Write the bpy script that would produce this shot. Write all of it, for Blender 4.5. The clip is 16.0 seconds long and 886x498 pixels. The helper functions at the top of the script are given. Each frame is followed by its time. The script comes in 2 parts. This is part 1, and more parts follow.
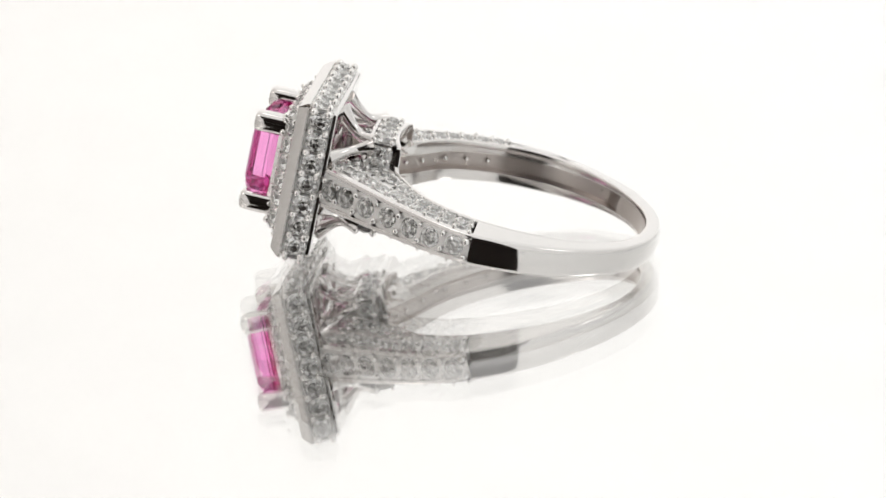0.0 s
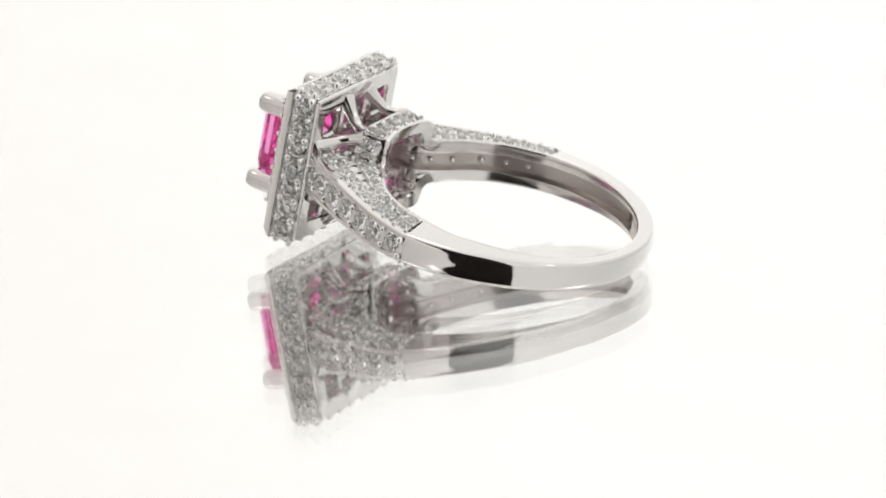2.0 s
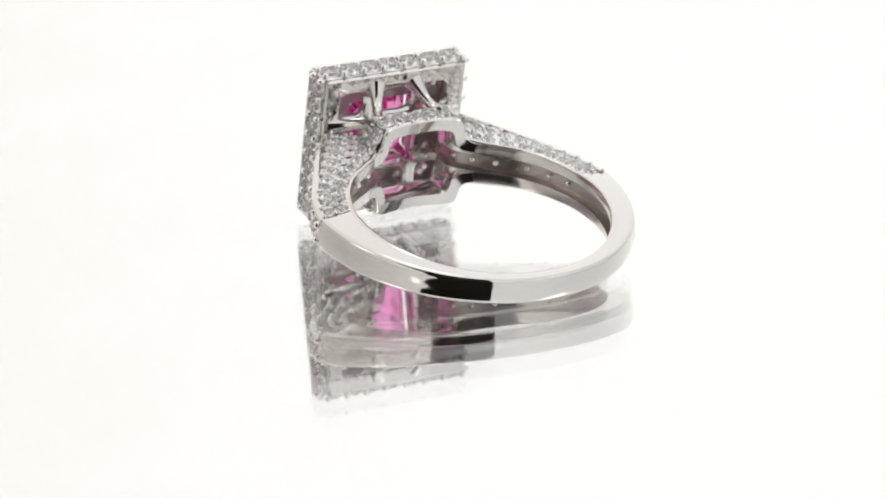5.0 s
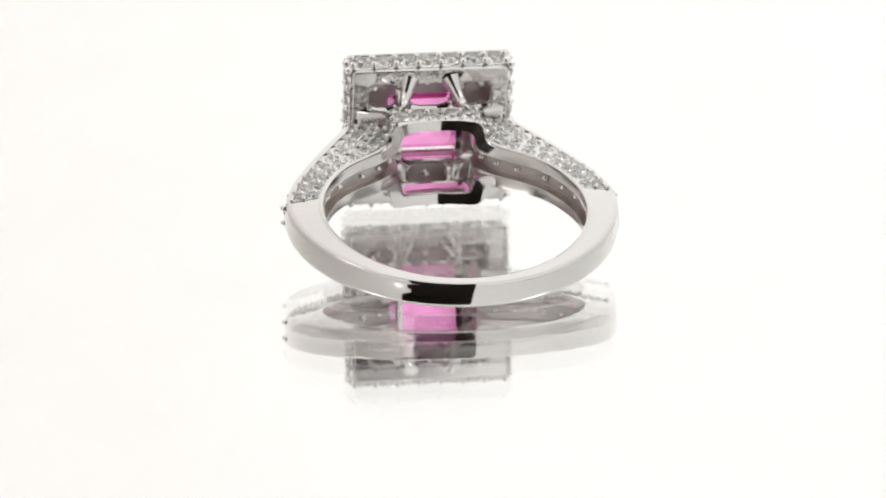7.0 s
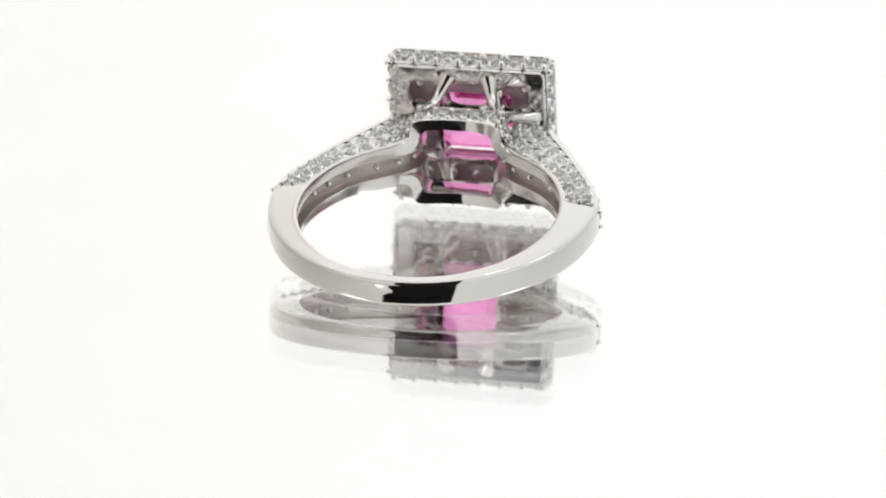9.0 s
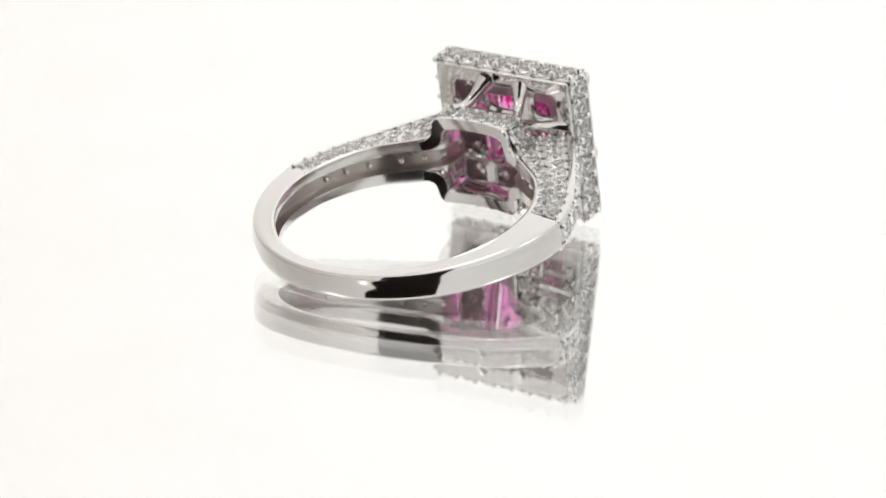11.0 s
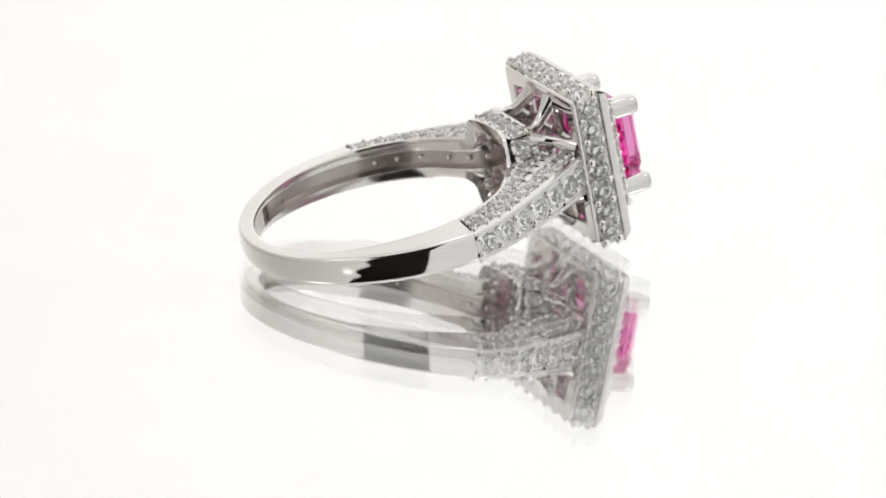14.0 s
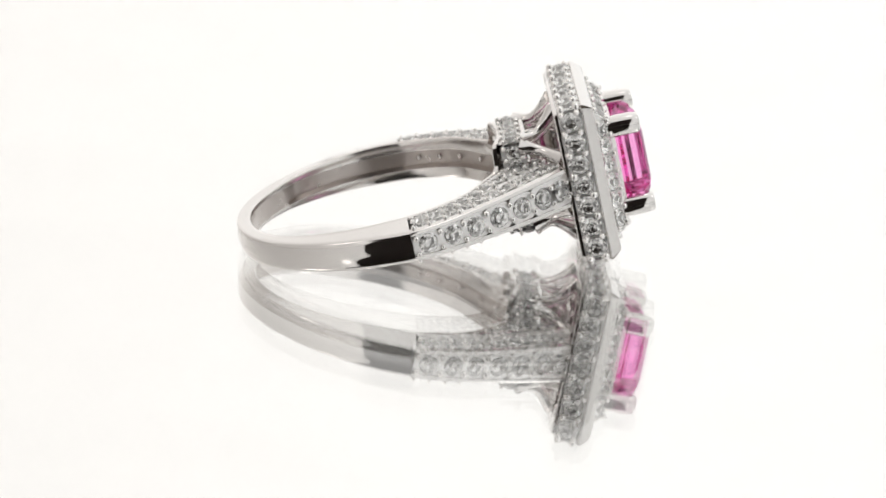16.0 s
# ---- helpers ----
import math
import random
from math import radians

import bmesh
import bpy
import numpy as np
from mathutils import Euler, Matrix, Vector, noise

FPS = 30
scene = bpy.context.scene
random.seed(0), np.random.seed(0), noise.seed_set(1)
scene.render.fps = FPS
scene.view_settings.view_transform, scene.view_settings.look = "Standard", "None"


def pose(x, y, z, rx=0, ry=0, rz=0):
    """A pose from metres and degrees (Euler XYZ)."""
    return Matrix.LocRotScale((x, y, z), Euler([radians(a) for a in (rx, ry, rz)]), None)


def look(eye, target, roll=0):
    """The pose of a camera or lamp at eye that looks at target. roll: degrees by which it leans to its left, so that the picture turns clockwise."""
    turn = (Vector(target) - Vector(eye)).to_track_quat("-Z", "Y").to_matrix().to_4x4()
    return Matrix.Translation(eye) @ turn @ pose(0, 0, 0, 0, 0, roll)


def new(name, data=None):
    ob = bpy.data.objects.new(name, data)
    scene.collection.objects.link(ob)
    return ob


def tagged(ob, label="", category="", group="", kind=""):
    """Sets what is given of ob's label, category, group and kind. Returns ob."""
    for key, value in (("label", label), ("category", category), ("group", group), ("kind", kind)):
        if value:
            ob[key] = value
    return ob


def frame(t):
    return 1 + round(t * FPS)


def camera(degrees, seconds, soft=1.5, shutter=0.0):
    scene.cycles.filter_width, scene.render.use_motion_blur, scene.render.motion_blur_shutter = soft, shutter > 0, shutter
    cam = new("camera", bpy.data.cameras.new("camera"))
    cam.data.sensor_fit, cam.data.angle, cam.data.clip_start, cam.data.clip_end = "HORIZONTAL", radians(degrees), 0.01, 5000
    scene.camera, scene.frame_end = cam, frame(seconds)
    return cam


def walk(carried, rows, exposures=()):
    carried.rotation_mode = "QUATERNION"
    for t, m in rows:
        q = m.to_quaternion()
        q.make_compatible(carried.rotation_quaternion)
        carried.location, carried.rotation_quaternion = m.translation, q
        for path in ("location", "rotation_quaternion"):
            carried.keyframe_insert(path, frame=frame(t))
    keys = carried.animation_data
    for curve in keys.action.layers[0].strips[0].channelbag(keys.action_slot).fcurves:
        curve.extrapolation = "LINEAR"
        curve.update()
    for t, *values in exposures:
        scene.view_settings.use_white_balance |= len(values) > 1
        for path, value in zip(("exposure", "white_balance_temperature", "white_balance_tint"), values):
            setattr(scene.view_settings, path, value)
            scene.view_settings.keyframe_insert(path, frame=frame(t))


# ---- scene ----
# The camera stands still, 0.3 m from the ring, 17.6 degrees above the table.
cam = camera(11.014, 16.0, soft=1.5)
EYE = (-0.000365, -0.28590, 0.09031)
AIM = (-0.000365, 0.0, 0.09031 - 0.28590 * math.tan(radians(17.6)))
cam.data.dof.use_dof, cam.data.dof.focus_distance, cam.data.dof.aperture_fstop = True, 0.292, 64.0
walk(cam, [(0.0, look(EYE, AIM)), (16.0, look(EYE, AIM))], exposures=[(0.0, 0.0), (16.0, 0.0)])
scene.cycles.max_bounces = scene.cycles.glossy_bounces = scene.cycles.transmission_bounces = 28

# ---------------------------------------------------------------- light
world = bpy.data.worlds.new("world")
scene.world = world
world.use_nodes = True
world.node_tree.nodes["Background"].inputs["Color"].default_value = (0.03, 0.026, 0.024, 1)
world.node_tree.nodes["Background"].inputs["Strength"].default_value = 1.0

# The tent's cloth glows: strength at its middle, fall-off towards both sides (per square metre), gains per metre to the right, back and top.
HOT_SPOTS = [((-0.30, -0.08, 0.36), 0.075, 2.7), ((0.31, -0.06, 0.36), 0.075, 2.7), ((0.0, 0.16, 0.52), 0.075, 1.3), ((-0.185, -0.235, 0.155), 0.024, 2.2)]  # bright spots added to the cloth's own glow for sparkle: place, radius, added glow
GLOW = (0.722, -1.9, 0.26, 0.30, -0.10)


# ---------------------------------------------------------------- materials
def nodes_of(name):
    m = bpy.data.materials.new(name)
    m.use_nodes = True
    nt = m.node_tree
    return m, nt, nt.nodes["Principled BSDF"]


def metal(name, color, rough, spread, bump, scale):
    m, nt, b = nodes_of(name)
    b.inputs["Metallic"].default_value = 1.0
    tc = nt.nodes.new("ShaderNodeTexCoord")
    n1 = nt.nodes.new("ShaderNodeTexNoise")
    n1.inputs["Scale"].default_value = scale
    n1.inputs["Detail"].default_value = 4
    n2 = nt.nodes.new("ShaderNodeTexNoise")
    n2.inputs["Scale"].default_value = scale * 9
    nt.links.new(tc.outputs["Object"], n1.inputs["Vector"])
    nt.links.new(tc.outputs["Object"], n2.inputs["Vector"])
    mr = nt.nodes.new("ShaderNodeMapRange")
    mr.inputs["To Min"].default_value = max(0.0, rough - spread)
    mr.inputs["To Max"].default_value = rough + spread
    nt.links.new(n1.outputs["Fac"], mr.inputs["Value"])
    nt.links.new(mr.outputs["Result"], b.inputs["Roughness"])
    mix = nt.nodes.new("ShaderNodeMix")
    mix.data_type = "RGBA"
    mix.inputs["A"].default_value = (*[c * 0.94 for c in color], 1)
    mix.inputs["B"].default_value = (*color, 1)
    nt.links.new(n2.outputs["Fac"], mix.inputs["Factor"])
    nt.links.new(mix.outputs["Result"], b.inputs["Base Color"])
    bp = nt.nodes.new("ShaderNodeBump")
    bp.inputs["Strength"].default_value = bump
    bp.inputs["Distance"].default_value = 0.00004
    nt.links.new(n1.outputs["Fac"], bp.inputs["Height"])
    nt.links.new(bp.outputs["Normal"], b.inputs["Normal"])
    return m


def glass(name, color, ior, rough=0.0):
    m = bpy.data.materials.new(name)
    m.use_nodes = True
    nt = m.node_tree
    nt.nodes.remove(nt.nodes["Principled BSDF"])
    g = nt.nodes.new("ShaderNodeBsdfGlass")
    g.inputs["Color"].default_value = (*color, 1)
    g.inputs["IOR"].default_value = ior
    g.inputs["Roughness"].default_value = rough
    nt.links.new(g.outputs["BSDF"], nt.nodes["Material Output"].inputs["Surface"])
    return m


def tent_cloth():
    """White diffuser cloth; light coming through it is put into its emission, with added hot spots."""
    m, nt, b = nodes_of("white_diffuser_cloth")
    tc = nt.nodes.new("ShaderNodeTexCoord")
    sep = nt.nodes.new("ShaderNodeSeparateXYZ")
    nt.links.new(tc.outputs["Object"], sep.inputs["Vector"])
    square = nt.nodes.new("ShaderNodeMath")
    square.operation = "MULTIPLY"
    nt.links.new(sep.outputs["X"], square.inputs[0])
    nt.links.new(sep.outputs["X"], square.inputs[1])
    total = None
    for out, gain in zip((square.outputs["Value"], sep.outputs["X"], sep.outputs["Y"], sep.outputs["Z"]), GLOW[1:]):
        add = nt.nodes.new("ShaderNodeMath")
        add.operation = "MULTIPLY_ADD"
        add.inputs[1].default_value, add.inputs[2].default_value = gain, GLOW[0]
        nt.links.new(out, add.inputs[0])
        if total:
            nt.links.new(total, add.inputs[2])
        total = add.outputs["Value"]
    # Added hot spots in the emission; nothing shines behind the cloth.
    for at, radius, gain in HOT_SPOTS:
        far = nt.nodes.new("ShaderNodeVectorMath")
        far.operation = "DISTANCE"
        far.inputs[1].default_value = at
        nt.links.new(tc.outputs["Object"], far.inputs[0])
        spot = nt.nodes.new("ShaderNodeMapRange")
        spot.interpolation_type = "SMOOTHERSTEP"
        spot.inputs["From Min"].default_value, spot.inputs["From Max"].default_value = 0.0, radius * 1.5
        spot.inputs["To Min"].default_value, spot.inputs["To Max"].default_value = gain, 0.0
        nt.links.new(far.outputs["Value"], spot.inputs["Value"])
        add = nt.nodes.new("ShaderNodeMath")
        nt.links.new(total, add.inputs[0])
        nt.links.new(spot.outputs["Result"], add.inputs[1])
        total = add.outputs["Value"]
    weave = nt.nodes.new("ShaderNodeTexNoise")
    weave.inputs["Scale"].default_value = 7.0
    nt.links.new(tc.outputs["Object"], weave.inputs["Vector"])
    mr = nt.nodes.new("ShaderNodeMapRange")
    mr.inputs["To Min"].default_value = 0.97
    mr.inputs["To Max"].default_value = 1.03
    nt.links.new(weave.outputs["Fac"], mr.inputs["Value"])
    fin = nt.nodes.new("ShaderNodeMath")
    fin.operation = "MULTIPLY"
    nt.links.new(total, fin.inputs[0])
    nt.links.new(mr.outputs["Result"], fin.inputs[1])
    nt.links.new(fin.outputs["Value"], b.inputs["Emission Strength"])
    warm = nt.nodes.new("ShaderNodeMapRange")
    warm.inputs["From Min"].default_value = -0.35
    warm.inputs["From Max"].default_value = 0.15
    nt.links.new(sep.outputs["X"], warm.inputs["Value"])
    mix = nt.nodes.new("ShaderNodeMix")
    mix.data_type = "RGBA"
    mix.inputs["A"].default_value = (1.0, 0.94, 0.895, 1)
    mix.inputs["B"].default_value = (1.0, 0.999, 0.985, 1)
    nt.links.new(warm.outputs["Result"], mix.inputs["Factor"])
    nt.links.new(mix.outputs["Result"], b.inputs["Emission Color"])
    b.inputs["Base Color"].default_value = (0.3, 0.3, 0.295, 1)
    b.inputs["Roughness"].default_value = 0.9
    return m


SILVER = metal("polished_rhodium_silver", (0.815, 0.795, 0.78), 0.07, 0.03, 0.05, 900)
BRIGHT = metal("bright_cut_silver", (0.95, 0.935, 0.92), 0.10, 0.05, 0.25, 3000)
CAST = metal("cast_silver_underside", (0.92, 0.88, 0.86), 0.50, 0.08, 0.6, 2500)
INNER = metal("softly_polished_inner_silver", (0.84, 0.815, 0.795), 0.18, 0.05, 0.15, 1200)
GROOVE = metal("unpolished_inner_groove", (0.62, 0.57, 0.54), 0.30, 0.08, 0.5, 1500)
PAVE = metal("grained_silver_pave_bed", (0.97, 0.96, 0.95), 0.38, 0.10, 0.9, 4500)
DIAMOND = glass("clear_stone", (1.0, 1.0, 0.998), 2.35)
PINK = glass("pink_sapphire", (0.995, 0.64, 0.88), 1.76)
PLATE_GLASS = glass("dense_plate_glass", (1.0, 1.0, 1.0), 1.76)
MIRROR = metal("mirror_silvering", (0.96, 0.96, 0.955), 0.0, 0.0, 0.0, 10)
DARK, _nt, _b = nodes_of("dark_room_paint")
_b.inputs["Base Color"].default_value = (0.12, 0.095, 0.082, 1)
_b.inputs["Roughness"].default_value = 0.8
HOOP = metal("grey_hoop_metal", (0.14, 0.125, 0.12), 0.5, 0.1, 0.2, 200)
TABLE, _nt, _b = nodes_of("white_table_laminate")
_b.inputs["Base Color"].default_value = (0.8, 0.8, 0.79, 1)
_b.inputs["Roughness"].default_value = 0.4


# ---------------------------------------------------------------- helpers of the builder
MM = 0.001
TILT = 11.6


def sharpen(bm, degrees=28):
    bmesh.ops.recalc_face_normals(bm, faces=bm.faces)
    lim = radians(degrees)
    for f in bm.faces:
        f.smooth = True
    for e in bm.edges:
        e.smooth = len(e.link_faces) == 2 and e.calc_face_angle(0) < lim


def mesh_of(name, bm, material, smooth=True):
    if smooth:
        sharpen(bm)
    me = bpy.data.meshes.new(name)
    bm.to_mesh(me)
    bm.free()
    for m in material if isinstance(material, tuple) else (material,):
        me.materials.append(m)
    return me


def part(name, bm, material, parent, label="", smooth=True, bevel=0.0):
    ob = new(name, mesh_of(name, bm, material, smooth))
    ob.parent = parent
    if bevel:
        md = ob.modifiers.new("bevel", "BEVEL")
        md.width, md.segments, md.limit_method, md.angle_limit = bevel * MM, 2, "ANGLE", radians(30)
        md.harden_normals = True
    if parent is not None and parent.type == "EMPTY":
        ob.matrix_basis = LIE
    return tagged(ob, label)


def box_bm(lo, hi, bm=None):
    bm = bm or bmesh.new()
    v = [bm.verts.new((x, y, z)) for x in (lo[0], hi[0]) for y in (lo[1], hi[1]) for z in (lo[2], hi[2])]
    for f in ((0, 1, 3, 2), (4, 6, 7, 5), (0, 4, 5, 1), (2, 3, 7, 6), (0, 2, 6, 4), (1, 5, 7, 3)):
        bm.faces.new([v[i] for i in f])
    return bm


def loft(rings, closed_ring=True, closed_path=False, caps=True, slot=None):
    """A skin over rings of points (in mm) with the same count."""
    bm = bmesh.new()
    vs = [[bm.verts.new([c * MM for c in p]) for p in r] for r in rings]
    n, m = len(vs[0]), len(vs)
    for i in range(m if closed_path else m - 1):
        a, b = vs[i], vs[(i + 1) % m]
        for j in range(n if closed_ring else n - 1):
            k = (j + 1) % n
            which = slot(i, j) if slot else 0
            if which is not None:
                bm.faces.new((a[j], a[k], b[k], b[j])).material_index = which
    if caps and not closed_path:
        bm.faces.new(vs[0])
        bm.faces.new(list(reversed(vs[-1])))
    return bm


def smooth_path(points, steps, after=None):
    """Catmull-Rom through points; after is where the curve goes on past its end."""
    out = []
    p = [Vector(q) for q in points]
    p = [2 * p[0] - p[1], *p, Vector(after) if after else 2 * p[-1] - p[-2]]
    for i in range(1, len(p) - 2):
        a, b, c, d = p[i - 1:i + 3]
        for s in range(steps):
            t = s / steps
            out.append(0.5 * (2 * b + (c - a) * t + (2 * a - 5 * b + 4 * c - d) * t * t + (3 * b - a - 3 * c + d) * t ** 3))
    out.append(p[-2])
    return out


# ---------------------------------------------------------------- the light tent and the turntable
def panel(name, boxes, material, label, category="wall"):
    bm = bmesh.new()
    for lo, hi in boxes:
        box_bm(lo, hi, bm)
    ob = new(name, mesh_of(name, bm, material, False))
    return tagged(ob, label, category, kind="structure")


FLOOR = -0.03
TENT_R, TENT_Y, TENT_H = 0.40, 0.12, 0.52


def light_tent():
    """A dome of cloth, straight below and round above, with a slot in front that leans to one side."""
    bm = bmesh.new()
    rows, cols, vs = 140, 900, []
    for k in range(rows + 1):
        f = k / rows
        a = f * math.pi / 2
        r = TENT_R * max(0.0, math.cos(a)) ** 0.45
        z = FLOOR + (TENT_H - FLOOR) * math.sin(a) ** 1.3
        vs.append([bm.verts.new((r * math.sin(2 * math.pi * i / cols), TENT_Y - r * math.cos(2 * math.pi * i / cols), z)) for i in range(cols)] if k < rows else [bm.verts.new((0, TENT_Y, TENT_H))])
    for k in range(rows):
        for i in range(cols):
            j = (i + 1) % cols
            quad = (vs[k][i], vs[k][j], vs[k + 1][j], vs[k + 1][i]) if k < rows - 1 else (vs[k][i], vs[k][j], vs[k + 1][0])
            c = sum((v.co for v in quad), Vector()) / len(quad)
            az = math.degrees(math.atan2(c.x, -c.y))
            el = math.degrees(math.atan2(c.z, math.hypot(c.x, c.y)))
            tooth = 6.0 * (math.exp(-((el - 22) / 2.6) ** 2) + math.exp(-((el - 34) / 3.0) ** 2))
            if -26 - max(0.0, el - 18) * 0.64 + tooth < az < 16 and el < 52 and c.y < 0:
                continue
            bm.faces.new(quad)
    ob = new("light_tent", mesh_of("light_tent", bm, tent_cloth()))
    md = ob.modifiers.new("cloth", "SOLIDIFY")
    md.thickness, md.offset = 0.003, 1
    return tagged(ob, "glowing white diffuser cloth dome with an open front slot", "light tent", kind="structure")


light_tent()


def base_hoop():
    """Unseen dark hoop at the foot of the tent, added for dark reflected lines, open at the slot."""
    rings = []
    for k in range(181):
        az = radians(24 + 306 * k / 180)
        rings.append([(1000 * r * math.sin(az), 1000 * (TENT_Y - r * math.cos(az)), 1000 * z) for r, z in ((0.380, FLOOR), (0.380, -0.006), (0.384, -0.002), (0.392, -0.002), (0.396, -0.006), (0.396, FLOOR))])
    ob = new("reflected_hoop", mesh_of("reflected_hoop", loft(rings), HOOP))
    return tagged(ob, "added dark grey hoop at the foot of the tent, for dark lines in reflections", "frame hoop", kind="structure")


base_hoop()
panel("wall_dark", [((-1.0, -1.02, -0.05), (1.0, -1.0, 1.0)), ((-1.02, -1.0, -0.05), (-1.0, 1.0, 1.0)), ((1.0, -1.0, -0.05), (1.02, 1.0, 1.0)), ((-1.0, 1.0, -0.05), (1.0, 1.02, 1.0))],
      DARK, "dark unlit walls of the room round the tent")
panel("ceiling", [((-1.02, -1.02, 1.0), (1.02, 1.02, 1.02))], DARK, "dark unlit room ceiling above the tent", "ceiling")
panel("floor", [((-1.0, -1.0, FLOOR - 0.02), (1.0, 1.0, FLOOR))], TABLE, "white laminate table top under the turntable", "table top")


def disc(r, z0, z1, segments=128):
    rings = []
    for z, rr in ((z0, r - 0.0003), (z0 + 0.0003, r), (z1 - 0.0003, r), (z1, r - 0.0003)):
        rings.append([(rr * math.cos(2 * math.pi * i / segments) / MM, rr * math.sin(2 * math.pi * i / segments) / MM, z / MM) for i in range(segments)])
    return loft(rings)


GLASS_T, TOP = 0.00255, -0.00020
turntable = tagged(new("turntable"), "round mirror-topped turntable with a clear glass plate", "turntable")
part("glass_plate", disc(0.17, TOP - GLASS_T, TOP), PLATE_GLASS, None, "clear glass plate").parent = turntable
part("mirror_backing", disc(0.1695, TOP - GLASS_T - 0.0015, TOP - GLASS_T - 0.00002), MIRROR, None, "silvered mirror layer").parent = turntable
part("drum", disc(0.15, FLOOR, TOP - GLASS_T - 0.00152), TABLE, None, "white plastic drum").parent = turntable

# ---------------------------------------------------------------- the ring
# Space of the ring in mm: x across, y towards the stone, z along the finger. It lies on its side.
ring = tagged(new("ring"), "silver ring with square pink stone, lying on mirror glass", "ring")
LIE = Matrix.Translation((-0.00025, 0, 0.00364)) @ Matrix.Rotation(radians(TILT), 4, "X")


def brilliant():
    bm = bmesh.new()
    top = [bm.verts.new((0.25 * math.cos(i * math.pi / 4), 0.25 * math.sin(i * math.pi / 4), 0.19)) for i in range(8)]
    g = [bm.verts.new((0.5 * math.cos(i * math.pi / 8 - math.pi / 8), 0.5 * math.sin(i * math.pi / 8 - math.pi / 8), 0.0)) for i in range(16)]
    h = [bm.verts.new((v.co.x, v.co.y, -0.03)) for v in g]
    q = [bm.verts.new((0.26 * math.cos(i * math.pi / 4), 0.26 * math.sin(i * math.pi / 4), -0.222)) for i in range(8)]
    c = bm.verts.new((0, 0, -0.43))
    bm.faces.new(top)
    for i in range(8):
        j, a, b, d = (i + 1) % 8, 2 * i, 2 * i + 1, (2 * i + 2) % 16
        for f in ((top[i], g[a], g[b]), (top[i], g[b], g[d]), (top[i], g[d], top[j]), (q[i], h[b], h[a]), (q[i], h[d], h[b]), (q[i], q[j], h[d]), (c, q[j], q[i])):
            bm.faces.new(f)
    for i in range(16):
        bm.faces.new((g[i], h[i], h[(i + 1) % 16], g[(i + 1) % 16]))
    bmesh.ops.recalc_face_normals(bm, faces=bm.faces)
    return mesh_of("accent_stone", bm, DIAMOND, False)


BRILLIANT = brilliant()
RND = random.Random(4)


def stone(parent, at, normal, size):
    ob = new("accent_stone", BRILLIANT)
    ob.parent = parent
    wob = Vector((RND.uniform(-1, 1), RND.uniform(-1, 1), RND.uniform(-1, 1))) * 0.12
    turn = (Vector(normal).normalized() + wob).to_track_quat("Z", "Y").to_matrix().to_4x4()
    ob.matrix_basis = Matrix.Translation(Vector(at) * MM) @ turn @ Matrix.Rotation(RND.uniform(0, 6), 4, "Z") @ Matrix.Scale(size * MM, 4)
    return ob


def bead(bm, at, normal, r):
    """A domed grain of metal, a little longer than wide."""
    m = Matrix.Translation(Vector(at) * MM) @ Vector(normal).to_track_quat("Z", "Y").to_matrix().to_4x4() @ Matrix.Diagonal((r * MM * RND.uniform(0.85, 1.1), r * MM * RND.uniform(0.85, 1.1), r * MM * 1.25, 1))
    bmesh.ops.create_icosphere(bm, subdivisions=2, radius=1.0, matrix=m)


def seat_tile(parent, at, normal, side, along, across, size, quad=None):
    """A piece of the metal bed with a round hole and the cup under the stone."""
    bm = bmesh.new()
    n = Vector(normal).normalized()
    v = (Vector(side) - n * n.dot(Vector(side))).normalized()
    u = v.cross(n)
    if quad:
        v = (quad[1] - quad[0] + quad[3] - quad[2])
        v = (v - n * n.dot(v)).normalized()
        u = (quad[2] + quad[3] - quad[0] - quad[1])
        u = (u - n * n.dot(u) - v * v.dot(u)).normalized()
    ang = [2 * math.pi * k / 16 + math.pi / 16 for k in range(16)]
    def ring_at(fx, fy, h, square=False):
        out = []
        for a in ang:
            c, d = math.cos(a), math.sin(a)
            if square:
                m = max(abs(c), abs(d))
                c, d = c / m, d / m
                if quad:
                    a0, a1, b0, b1 = quad
                    p = a0.lerp(a1, (d + 1) / 2).lerp(b0.lerp(b1, (d + 1) / 2), (c + 1) / 2)
                    out.append(bm.verts.new(p * MM))
                    continue
            out.append(bm.verts.new((Vector(at) + u * (c * fx) + v * (d * fy) + n * h) * MM))
        return out
    r = size * 0.49
    rings = [ring_at(along, across, 0.0, True), ring_at(r, r, 0.02), ring_at(r * 0.93, r * 0.93, -0.05), ring_at(r * 0.12, r * 0.12, -size * 0.46)]
    for a, b in zip(rings, rings[1:]):
        for k in range(16):
            bm.faces.new((a[k], a[(k + 1) % 16], b[(k + 1) % 16], b[k]))
    bm.faces.new(rings[-1])
    return part("stone_seat", bm, PAVE, parent, "bright grained metal seat under an accent stone")


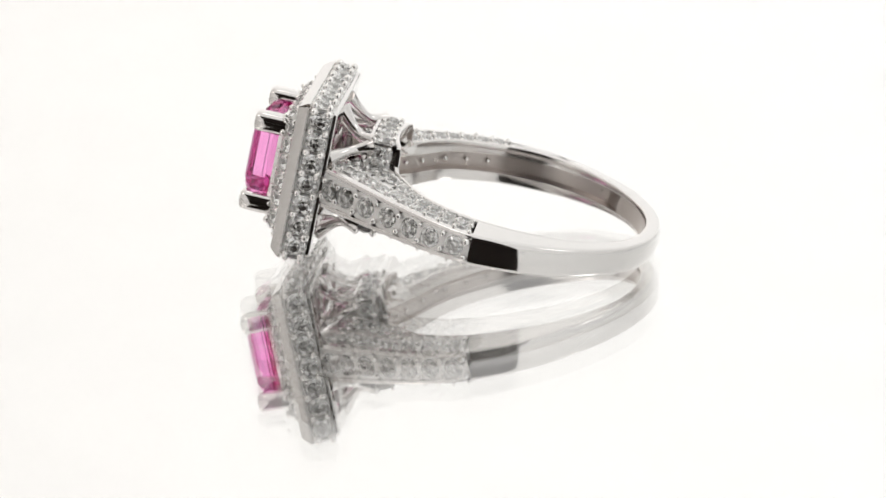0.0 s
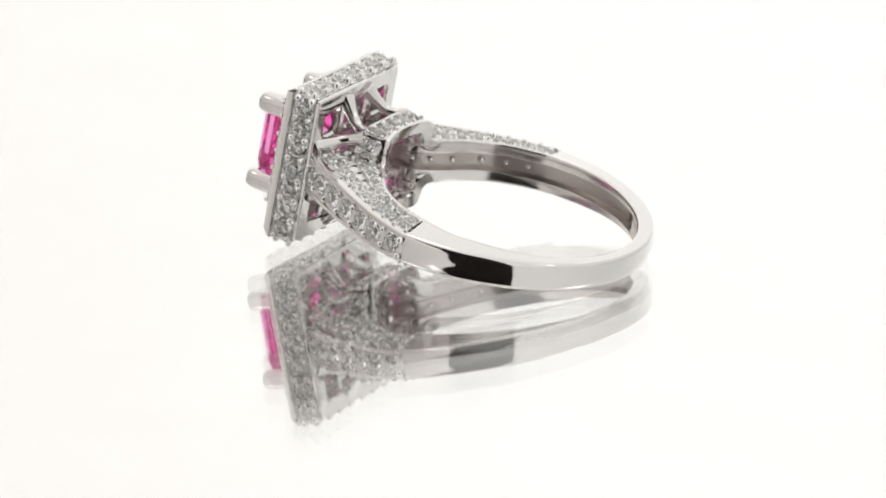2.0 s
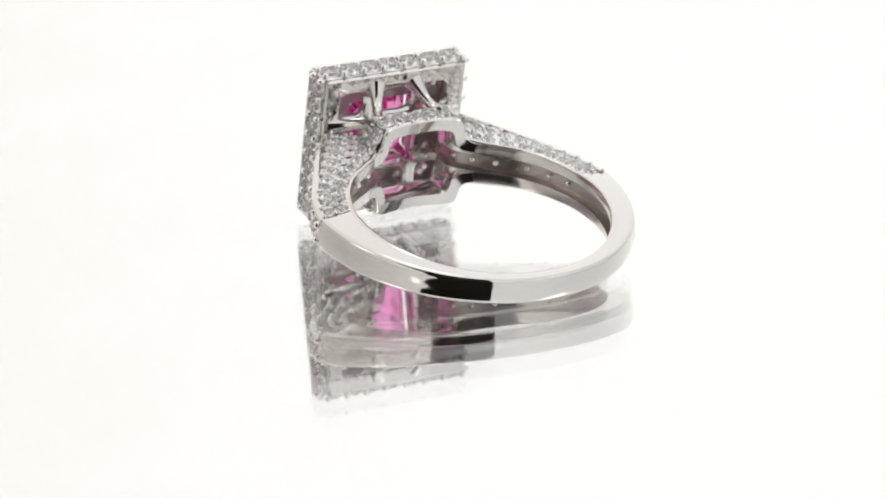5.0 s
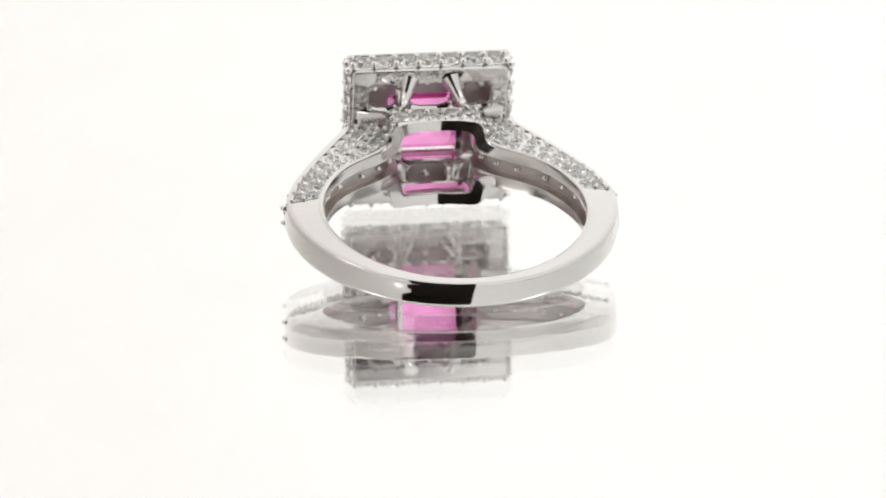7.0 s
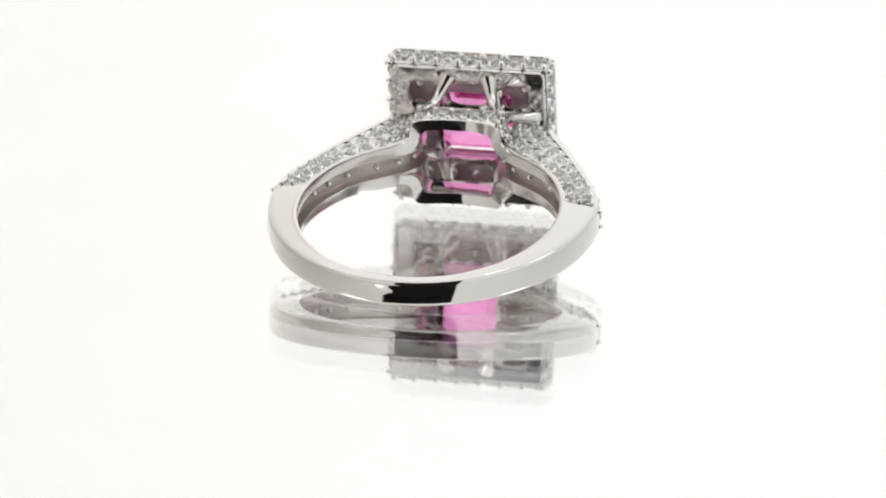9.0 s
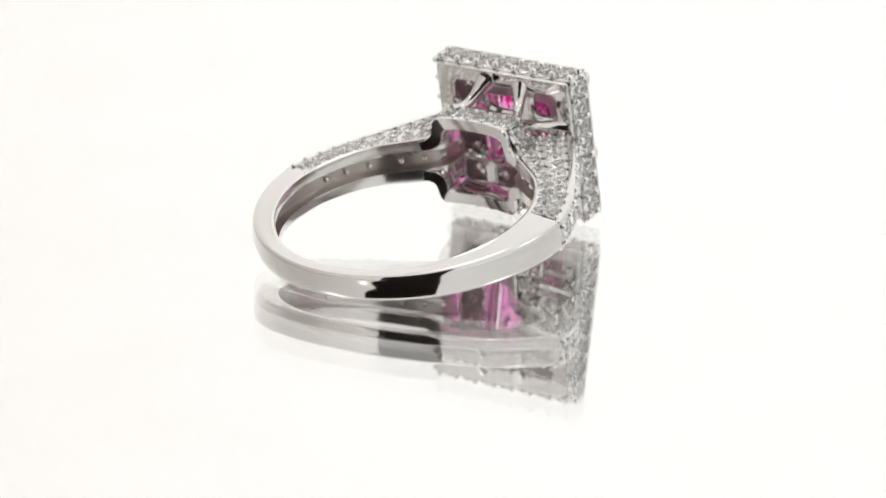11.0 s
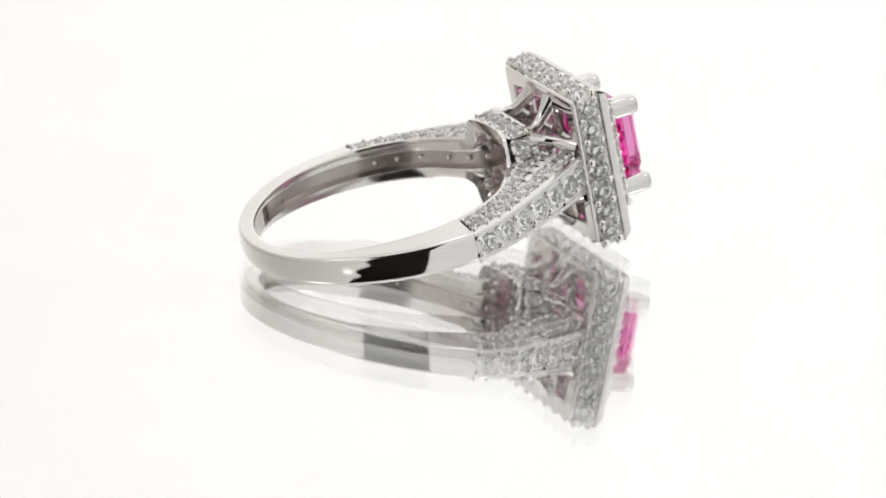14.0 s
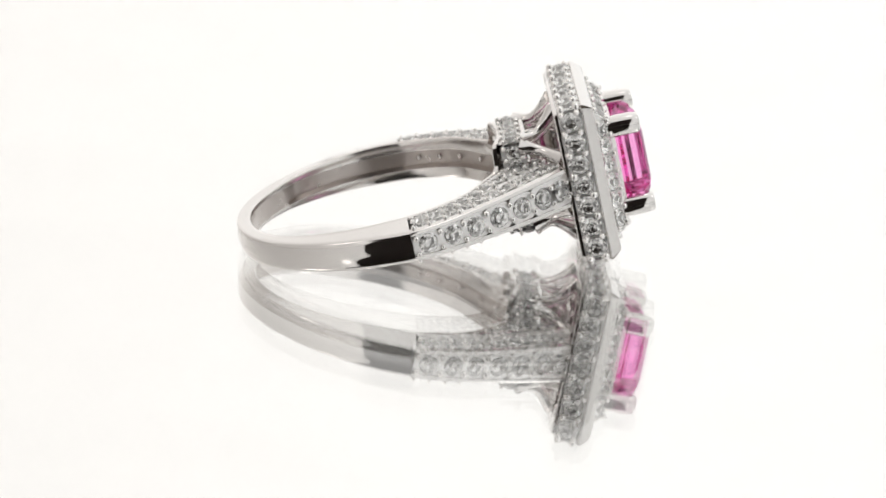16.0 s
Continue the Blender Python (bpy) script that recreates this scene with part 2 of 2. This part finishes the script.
def pave_row(parent, bm, points, normals, sides, sizes, gap, lift=0.0, grain=0.15, across=None, edges=None):
    """Stones at points in a pierced metal bed, with two grains between neighbours, gap mm off the row's line to either side."""
    pitch = (points[-1] - points[0]).length / (len(points) - 1)
    for k, (p, n) in enumerate(zip(points, normals)):
        size = sizes[k] if isinstance(sizes, list) else sizes
        stone(parent, Vector(p) + Vector(n).normalized() * lift, n, size)
        w = across[k] if isinstance(across, list) else (across or gap + 0.2)
        seat_tile(parent, Vector(p) + Vector(n).normalized() * (lift - 0.05), n, sides[k], pitch * 0.60, w, size, (*edges[k], *edges[k + 1]) if edges else None)
    ends = [points[0] * 1.5 - points[1] * 0.5, *[(a + b) / 2 for a, b in zip(points, points[1:])], points[-1] * 1.5 - points[-2] * 0.5]
    for i, e in enumerate(ends):
        k = min(i, len(normals) - 1)
        if i in (0, len(ends) - 1):
            e = e.lerp(points[0 if i == 0 else -1], 0.12)
        for s in (-1, 1):
            bead(bm, e + sides[k] * (s * gap + RND.uniform(-0.04, 0.04)) + normals[k] * (lift + 0.03), normals[k], grain * RND.uniform(0.85, 1.15))


def grains(bm, parent):
    return tagged(part("grain", bm, BRIGHT, parent, "small bright metal grains holding the stones"), kind="stuff")


# ---- shank
HOLE_R, HOLE_Y = 8.4, -4.55
OUT_R, OUT_X, OUT_Y = 11.0, 10.72, -2.95
SHOULDER = [  # outer x, y, half width; inner x, y, half width
    (5.30, 7.55, 1.30, 2.45, 5.60, 1.75), (6.28, 6.10, 1.24, 2.60, 4.15, 1.75), (7.65, 4.00, 1.17, 3.80, 2.90, 1.60),
    (8.98, 1.75, 1.09, 6.05, 1.25, 1.48), (10.03, -0.35, 1.02, 7.35, -0.50, 1.42), (10.70, -2.75, 0.95, 8.22, -2.80, 1.36)]
SHANK_ON = (10.50, -5.2, 0.93, 8.38, -5.0, 1.32)  # where the curves go on


def stations():
    """Stations of the right half, from the head to the back: outer point, inner point, outer and inner half width, pave depth, groove depth."""
    rows = []
    so = smooth_path([s[:3] for s in SHOULDER], 8, SHANK_ON[:3])
    si = smooth_path([s[3:] for s in SHOULDER], 8, SHANK_ON[3:])
    for k, (o, i) in enumerate(zip(so, si)):
        rows.append((Vector(o[:2]), Vector(i[:2]), o[2], i[2], 0.26, 0.62))
    o, i = so[-1], si[-1]
    for k in range(1, 41):
        a = k / 40 * math.pi / 2
        w = 0.5 - 0.5 * math.cos(min(1.0, k / 34) * math.pi)
        b = math.asin((-2.80 - HOLE_Y) / HOLE_R)
        b = b + (-math.pi / 2 - b) * k / 40
        inner = Vector((HOLE_R * math.cos(b), HOLE_Y + HOLE_R * math.sin(b)))
        outer = Vector((OUT_X * math.cos(a), OUT_Y - OUT_R * math.sin(a)))
        if k == 1:
            rows.append((outer.lerp(o.to_2d(), 0.96), inner.lerp(i.to_2d(), 0.96), o[2], i[2], 0.0, 0.62))
        rows.append((outer, inner, 0.95 - 0.07 * w, 1.36 + (0.88 - 1.36) * w, 0.0, 0.62 * max(0.0, min(1.0, (24 - k) / 5))))
    return rows


BORDER, RAIL = 0.40, 0.48  # polished inner border and outer rail of the flanks


def section(o, i, wo, wi, dep, groove):
    d = i - o
    length = d.length
    def at(r, w):
        p = o + d * (r / length)
        return (p.x, p.y, w)
    def top(r):
        return wo + (wi - wo) * r / length
    crown = 0.12 if dep == 0 else 0.0
    soft = 0.05 if dep == 0 else 0.0
    half = [(dep - crown, 0.0), (dep, wo - 0.30), (0.0, wo - 0.27), (soft * 0.5, wo - 0.10 - soft), (0.03 + soft, wo - 0.03 - 0.4 * soft), (0.10 + 1.4 * soft, top(0.10)), (RAIL - 0.03, top(RAIL - 0.03)), (RAIL, top(RAIL) - dep), (length - BORDER - 0.03, top(length - BORDER - 0.03) - dep),
            (length - BORDER, top(length - BORDER)), (length - 0.22, wi), (length - 0.06, wi - 0.06), (length, wi - 0.22), (length, 0.62), (length - groove, 0.52)]
    return [at(r, w) for r, w in half] + [at(r, -w) for r, w in reversed(half[1:])]


STATIONS = stations()


def flip(p):
    return (-p[0], p[1], p[2])


right = [section(*s) for s in STATIONS]
left = [[flip(p) for p in r] for r in right]
DEEP = [s[4] > 0 for s in STATIONS]
DEEP = DEEP + DEEP[-2::-1]


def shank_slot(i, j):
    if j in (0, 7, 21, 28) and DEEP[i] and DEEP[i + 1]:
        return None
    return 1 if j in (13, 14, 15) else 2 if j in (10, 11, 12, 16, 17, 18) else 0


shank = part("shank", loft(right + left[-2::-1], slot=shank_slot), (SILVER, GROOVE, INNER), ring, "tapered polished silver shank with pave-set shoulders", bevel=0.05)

gr = bmesh.new()
for sx in (1, -1):
    # side channel: six stones on the outer face
    pts, nrm, sid = [], [], []
    so = smooth_path([s[:3] for s in SHOULDER], 8, SHANK_ON[:3])
    for k in range(7):
        f = 3.0 + k * (len(so) - 5.6) / 6.3
        j = min(int(f), len(so) - 2)
        p = so[j].lerp(so[j + 1], f - j)
        t = (so[j + 1] - so[j]).normalized()
        n = Vector((-t.y, t.x, 0))
        n = n if n.x > 0 else -n
        n.z = 0
        n.normalize()
        p = Vector((p.x, p.y, 0)) - n * 0.08
        pts.append(Vector((p.x * sx, p.y, 0)))
        nrm.append(Vector((n.x * sx, n.y, 0)))
        sid.append(Vector((0, 0, 1)))
    # bright domes in the groove stand in for the light holes under the stones
    for k in range(1, 7):
        f = 3.0 + k * (len(so) - 5.6) / 6.3
        o, i, wo, wi, dep, groove = STATIONS[int(f)]
        d = (i - o).normalized()
        q = i - d * (groove - 0.02)
        bead(gr, (q.x * sx, q.y, 0), (d.x * sx, d.y, 0), 0.23)
    pave_row(shank, gr, pts, nrm, sid, [1.50 - 0.035 * k for k in range(7)], 0.50, 0.03, 0.22, [0.99 - 0.05 * k for k in range(7)])
    for sz in (1, -1):
        # two rows along the shoulder's flank
        def flank(f, r, drop):
            f = min(max(f, 0.0), len(STATIONS) - 1.001)
            j = int(f)
            a, b = STATIONS[j], STATIONS[j + 1]
            o, i = a[0].lerp(b[0], f - j), a[1].lerp(b[1], f - j)
            wo, wi = a[2] + (b[2] - a[2]) * (f - j), a[3] + (b[3] - a[3]) * (f - j)
            p = o.lerp(i, r)
            return Vector((p.x * sx, p.y, (wo + (wi - wo) * r - drop) * sz)), (i - o), wi - wo

        def parting(f):
            """Where the bed of the inner row begins, as a share of the flank's width."""
            return 0.49 + 0.05 * min(1.0, max(0.0, (38 - f) / 38))

        for row, (f0, f1, count) in enumerate(((1.5, 37.6, 11), (1.2, 37.6, 11))):
            pts, nrm, sid, edges = [], [], [], []
            step = (f0 - f1) / (count - 1)
            for k in range(count + 1):
                fb = f1 + step * (k - 0.5)
                fb = min(fb, 39.6)
                length = flank(fb, 0.5, 0)[1].length
                lo, hi = (parting(fb), 1 - (BORDER + 0.01) / length) if row == 0 else ((RAIL - 0.02) / length, parting(fb) + 0.01)
                edges.append((flank(fb, lo, 0.075)[0], flank(fb, hi, 0.075)[0]))
            for k in range(count):
                f = f1 + step * k
                length = flank(f, 0.5, 0)[1].length
                lo, hi = (parting(f), 1 - (BORDER + 0.01) / length) if row == 0 else ((RAIL - 0.02) / length, parting(f))
                p, d, rise = flank(f, (lo + hi) / 2, 0.04)
                e = d.normalized()
                pts.append(p)
                nrm.append(Vector((-e.x * rise / d.length * sx, -e.y * rise / d.length, sz)).normalized())
                sid.append(Vector((e.x * sx, e.y, 0)))
            pave_row(shank, gr, pts, nrm, sid, 0.98, 0.45, -0.04, 0.16, 0.8, edges)
grains(gr, shank)

# ---- bridges over the finger hole, above and below
for sz in (1, -1):
    path = smooth_path([(4.5, 1.38), (3.65, 1.48), (3.16, 1.80), (3.02, 2.35), (2.88, 2.86), (2.50, 3.10), (1.4, 3.14), (0.0, 3.14)], 8)
    core = smooth_path([(3.7, 0.70), (3.05, 0.82), (2.66, 1.10), (2.46, 1.45), (2.36, 1.86), (2.08, 2.20), (1.2, 2.30), (0.0, 2.28)], 8)
    path, core = path + [Vector((-p.x, p.y)) for p in path[-2::-1]], core + [Vector((-p.x, p.y)) for p in core[-2::-1]]
    rings = []
    for p, c in zip(path, core):
        ring_ = []
        for y, d in [(3.55, 0.05), (3.62, 0.0), (3.85, 0.0), (3.88, 0.62), (5.32, 0.62), (5.35, 0.0), (5.53, 0.0), (5.6, 0.05), (5.6, 0.95), (5.5, 1.0), (3.72, 1.0), (3.58, 0.92)]:
            q = p.lerp(c, d)
            dip = HOLE_R - math.sqrt(HOLE_R ** 2 - q.x * q.x)
            ring_.append((q.x, y - (dip - 0.25 if y < 4 else 0), q.y * sz))
        rings.append(ring_)
    bridge = part("bridge", loft(rings, slot=lambda i, j: None if j == 3 else 0), SILVER, ring, "pave-set arched bridge of the gallery")
    gr = bmesh.new()
    pts = [Vector((x, 4.6, 3.05 * sz)) for x in (-2.2, -1.1, 0.0, 1.1, 2.2)]
    pave_row(bridge, gr, pts, [Vector((0, 0, sz))] * 5, [Vector((0, 1, 0))] * 5, 1.2, 0.56, 0.0, 0.19, 0.78)
    for sx in (1, -1):
        pts = [Vector((2.98 * sx, 4.6, 2.35 * sz)), Vector((3.42 * sx, 4.6, 1.62 * sz))]
        pave_row(bridge, gr, pts, [Vector((0.9 * sx, 0, 0.45 * sz)).normalized()] * 2, [Vector((0, 1, 0))] * 2, 1.05, 0.55, 0.0, 0.19, 0.78)
    grains(gr, bridge)


# ---- struts from the bridges to the halo
def strut(a, b, c, r0, r1, label=""):
    pts = smooth_path([a, b, c], 6)
    rings = []
    for k, p in enumerate(pts):
        t = (pts[min(k + 1, len(pts) - 1)] - pts[max(0, k - 1)]).normalized()
        x = t.orthogonal().normalized()
        y = t.cross(x)
        f = abs(2 * k / (len(pts) - 1) - 1)
        r = r0 + (r1 - r0) * f * f
        rings.append([tuple(p + (x * math.cos(q) + y * math.sin(q)) * r) for q in [i * math.pi / 8 for i in range(16)]])
    return part("strut", loft(rings), SILVER, ring, label)


for sx in (1, -1):
    for sz in (1, -1):
        strut((2.5 * sx, 5.2, 2.8 * sz), (1.95 * sx, 6.35, 3.05 * sz), (1.35 * sx, 7.75, 4.15 * sz), 0.34, 0.66)
        strut((2.7 * sx, 5.2, 2.6 * sz), (3.2 * sx, 6.4, 2.2 * sz), (4.4 * sx, 7.75, 1.6 * sz), 0.34, 0.66)


# ---- halo: a square frame, with pave on its four sides
def square_loft(sec, bed=None, inside=()):
    """Carry a section (half side, y) round a square with mitred corners, slightly rounded."""
    rings = []
    for q, (cx, cz) in enumerate(((1, 1), (-1, 1), (-1, -1), (1, -1))):
        for k in range(3):
            a = (q * 90 + k * 45)
            ca, sa = math.cos(radians(a)), math.sin(radians(a))
            ring_ = []
            for h, y in sec:
                r = 0.28
                ring_.append((cx * (h - r) + ca * r, y, cz * (h - r) + sa * r))
            rings.append(ring_)
    return loft(rings, closed_path=True, slot=lambda i, j: None if j == bed else 1 if j in inside else 0)


halo = part("halo_frame", square_loft([(5.02, 7.62), (5.05, 7.84), (4.42, 7.87), (4.52, 9.30), (5.22, 9.32), (5.22, 9.42), (4.2, 9.42), (4.2, 8.3), (4.0, 8.05), (3.95, 7.62), (4.05, 7.55), (4.96, 7.55)], 2, (6, 7, 8)), (SILVER, CAST), ring, "square pave halo frame", bevel=0.05)
gr = bmesh.new()
for q in range(4):
    c, s = [(1, 0), (0, 1), (-1, 0), (0, -1)][q]
    n, t = Vector((c, 0, s)), Vector((-s, 0, c))
    pts = [n * 5.16 + t * (-4.32 + 1.44 * k) + Vector((0, 8.58, 0)) for k in range(7)]
    pave_row(halo, gr, pts, [n - Vector((0, 0.1, 0))] * 7, [Vector((0, 1, 0))] * 7, 1.42, 0.5, 0.04, 0.27, 0.76)
grains(gr, halo)

for q in range(4):
    c, s = [(1, 0), (0, 1), (-1, 0), (0, -1)][q]
    sec = [(4.72, 9.36), (5.32, 9.36), (5.39, 9.45), (5.34, 9.56), (4.96, 10.10), (4.86, 10.16), (4.72, 10.14)]
    rings = []
    for e in (-1, 1):
        rings.append([(c * h - s * e * (min(h, 5.2) - 0.02), y, s * h + c * e * (min(h, 5.2) - 0.02)) for h, y in sec])
    part("rail", loft(rings), SILVER, ring, "bevelled polished rail", bevel=0.05)

bezel = part("front_bezel", square_loft([(4.74, 9.1), (4.74, 9.95), (4.62, 9.98), (4.55, 9.36), (3.2, 10.42), (3.1, 11.2), (2.95, 11.2), (2.9, 9.1)], 3), SILVER, ring, "sloping pave frame round the stone")
gr = bmesh.new()
for q in range(4):
    c, s = [(1, 0), (0, 1), (-1, 0), (0, -1)][q]
    n, t = Vector((0.6 * c, 0.8, 0.6 * s)), Vector((-s, 0, c))
    down = Vector((0.8 * c, -0.6, 0.8 * s))
    pts = [Vector((c * 3.88, 10.50, s * 3.88)) + t * (-3.1 + 1.24 * k) for k in range(6)]
    edges = []
    for k in range(7):
        cut = []
        for p in (3.2, 4.54):
            e = min(p, max(-p, -3.72 + 1.24 * k if 0 < k < 6 else (k - 3) * 9))
            cut.append(Vector((c * p, 10.46 - (p - 3.88) * 0.75, s * p)) + t * e)
        edges.append(tuple(cut))
    pave_row(bezel, gr, pts, [n] * 6, [down] * 6, 1.14, 0.55, 0.02, 0.21, 0.84, edges)
grains(gr, bezel)

# ---- pierced back of the head: eight rounded windows round the open middle
def window_frame(x0, x1, z0, z1, rim):
    cx, cz, hx, hz = (x0 + x1) / 2, (z0 + z1) / 2, (x1 - x0) / 2, (z1 - z0) / 2
    rings = []
    for fx, fz, y, power in ((hx, hz, 7.98, 40), (hx, hz, 7.64, 40), (hx - rim + 0.14, hz - rim + 0.14, 7.60, 5), (hx - rim, hz - rim, 7.74, 3.4), (hx - rim, hz - rim, 7.98, 3.4)):
        row = []
        for k in range(48):
            a = 2 * math.pi * (k + 0.5) / 48
            r = (abs(math.cos(a)) ** power + abs(math.sin(a)) ** power) ** (-1 / power)
            row.append((cx + fx * r * math.cos(a), y, cz + fz * r * math.sin(a)))
        rings.append(row)
    return loft(rings, closed_path=True)


CELL = (-4.35, -1.75, 1.75, 4.35)
for a in range(3):
    for b in range(3):
        if (a, b) != (1, 1):
            part("window_web", window_frame(CELL[a], CELL[a + 1], CELL[b], CELL[b + 1], 0.44), SILVER, ring, "polished web with a rounded opening")

# ---- underside of the halo: a thin plate with drilled seats
plate = part("gallery_plate", square_loft([(4.22, 8.95), (4.22, 9.40), (2.55, 9.40), (2.55, 8.95)]), CAST, ring, "matt cast underside of the halo")
for q in range(4):
    c, s = [(1, 0), (0, 1), (-1, 0), (0, -1)][q]
    for k in range(5):
        x = -3.2 + 1.6 * k
        p = Vector((c * 3.55 - s * x, 8.93, s * 3.55 + c * x))
        rings = [[tuple(p + Vector((math.cos(a), 0, math.sin(a))) * r + Vector((0, dy, 0))) for a in [i * math.pi / 6 for i in range(12)]] for r, dy in ((0.42, 0.0), (0.38, -0.14), (0.26, -0.27), (0.10, -0.32))]
        part("seat_collar", loft(rings, caps=True), BRIGHT, plate)

part("seat", square_loft([(2.85, 10.4), (2.95, 10.2), (2.9, 9.5), (2.5, 9.4), (2.45, 9.7), (2.75, 10.4)]), CAST, ring, "matt square stone seat")

# ---- prongs
for sx in (1, -1):
    for sz in (1, -1):
        rings = []
        for y, f in ((9.2, 0.92), (10.4, 0.97), (11.3, 1.0), (12.1, 1.0), (12.5, 0.97), (12.74, 0.90), (12.88, 0.78), (12.93, 0.60)):
            row = []
            for k in range(40):
                a = 2 * math.pi * k / 40
                r = (abs(math.cos(a)) ** 2.7 + abs(math.sin(a)) ** 2.7) ** (-1 / 2.7)
                row.append((sx * (2.74 + 0.70 * f * r * math.cos(a)), y, sz * (2.74 + 0.70 * f * r * math.sin(a))))
            rings.append(row)
        part("prong", loft(rings), SILVER, ring, "blunt square silver corner prong")


# ---- centre stone: a square step cut with cut corners
def step_cut():
    def outline(h, cut, y):
        k = h - cut
        return [(h, y, -k), (h, y, k), (k, y, h), (-k, y, h), (-h, y, k), (-h, y, -k), (-k, y, -h), (k, y, -h)]
    rings = [outline(1.75, 0.42, 13.02), outline(2.2, 0.5, 12.86), outline(2.6, 0.58, 12.45), outline(2.85, 0.62, 11.8), outline(2.85, 0.62, 11.6),
             outline(2.45, 0.55, 10.6), outline(1.75, 0.4, 9.7), outline(0.8, 0.2, 9.0), outline(0.12, 0.04, 8.75)]
    return loft(rings)


bm = step_cut()
bmesh.ops.recalc_face_normals(bm, faces=bm.faces)
part("centre_stone", bm, PINK, ring, "large square step-cut pink stone", smooth=False)


HEAD = LIE @ Matrix.Diagonal((1.03, 1, 0.985, 1))  # the head is a little wider than high
for ob in ring.children:
    if ob.name.split(".")[0] in ("halo_frame", "rail", "front_bezel", "window_web", "gallery_plate", "seat", "prong", "centre_stone"):
        ob.matrix_basis = HEAD


def motions():
    """The turntable carries the ring round at an even pace."""
    for thing in (ring, turntable):
        walk(thing, [(t, pose(0, 0, 0, 0, 0, 82.54 - 10.623 * t)) for t in range(17)])


motions()
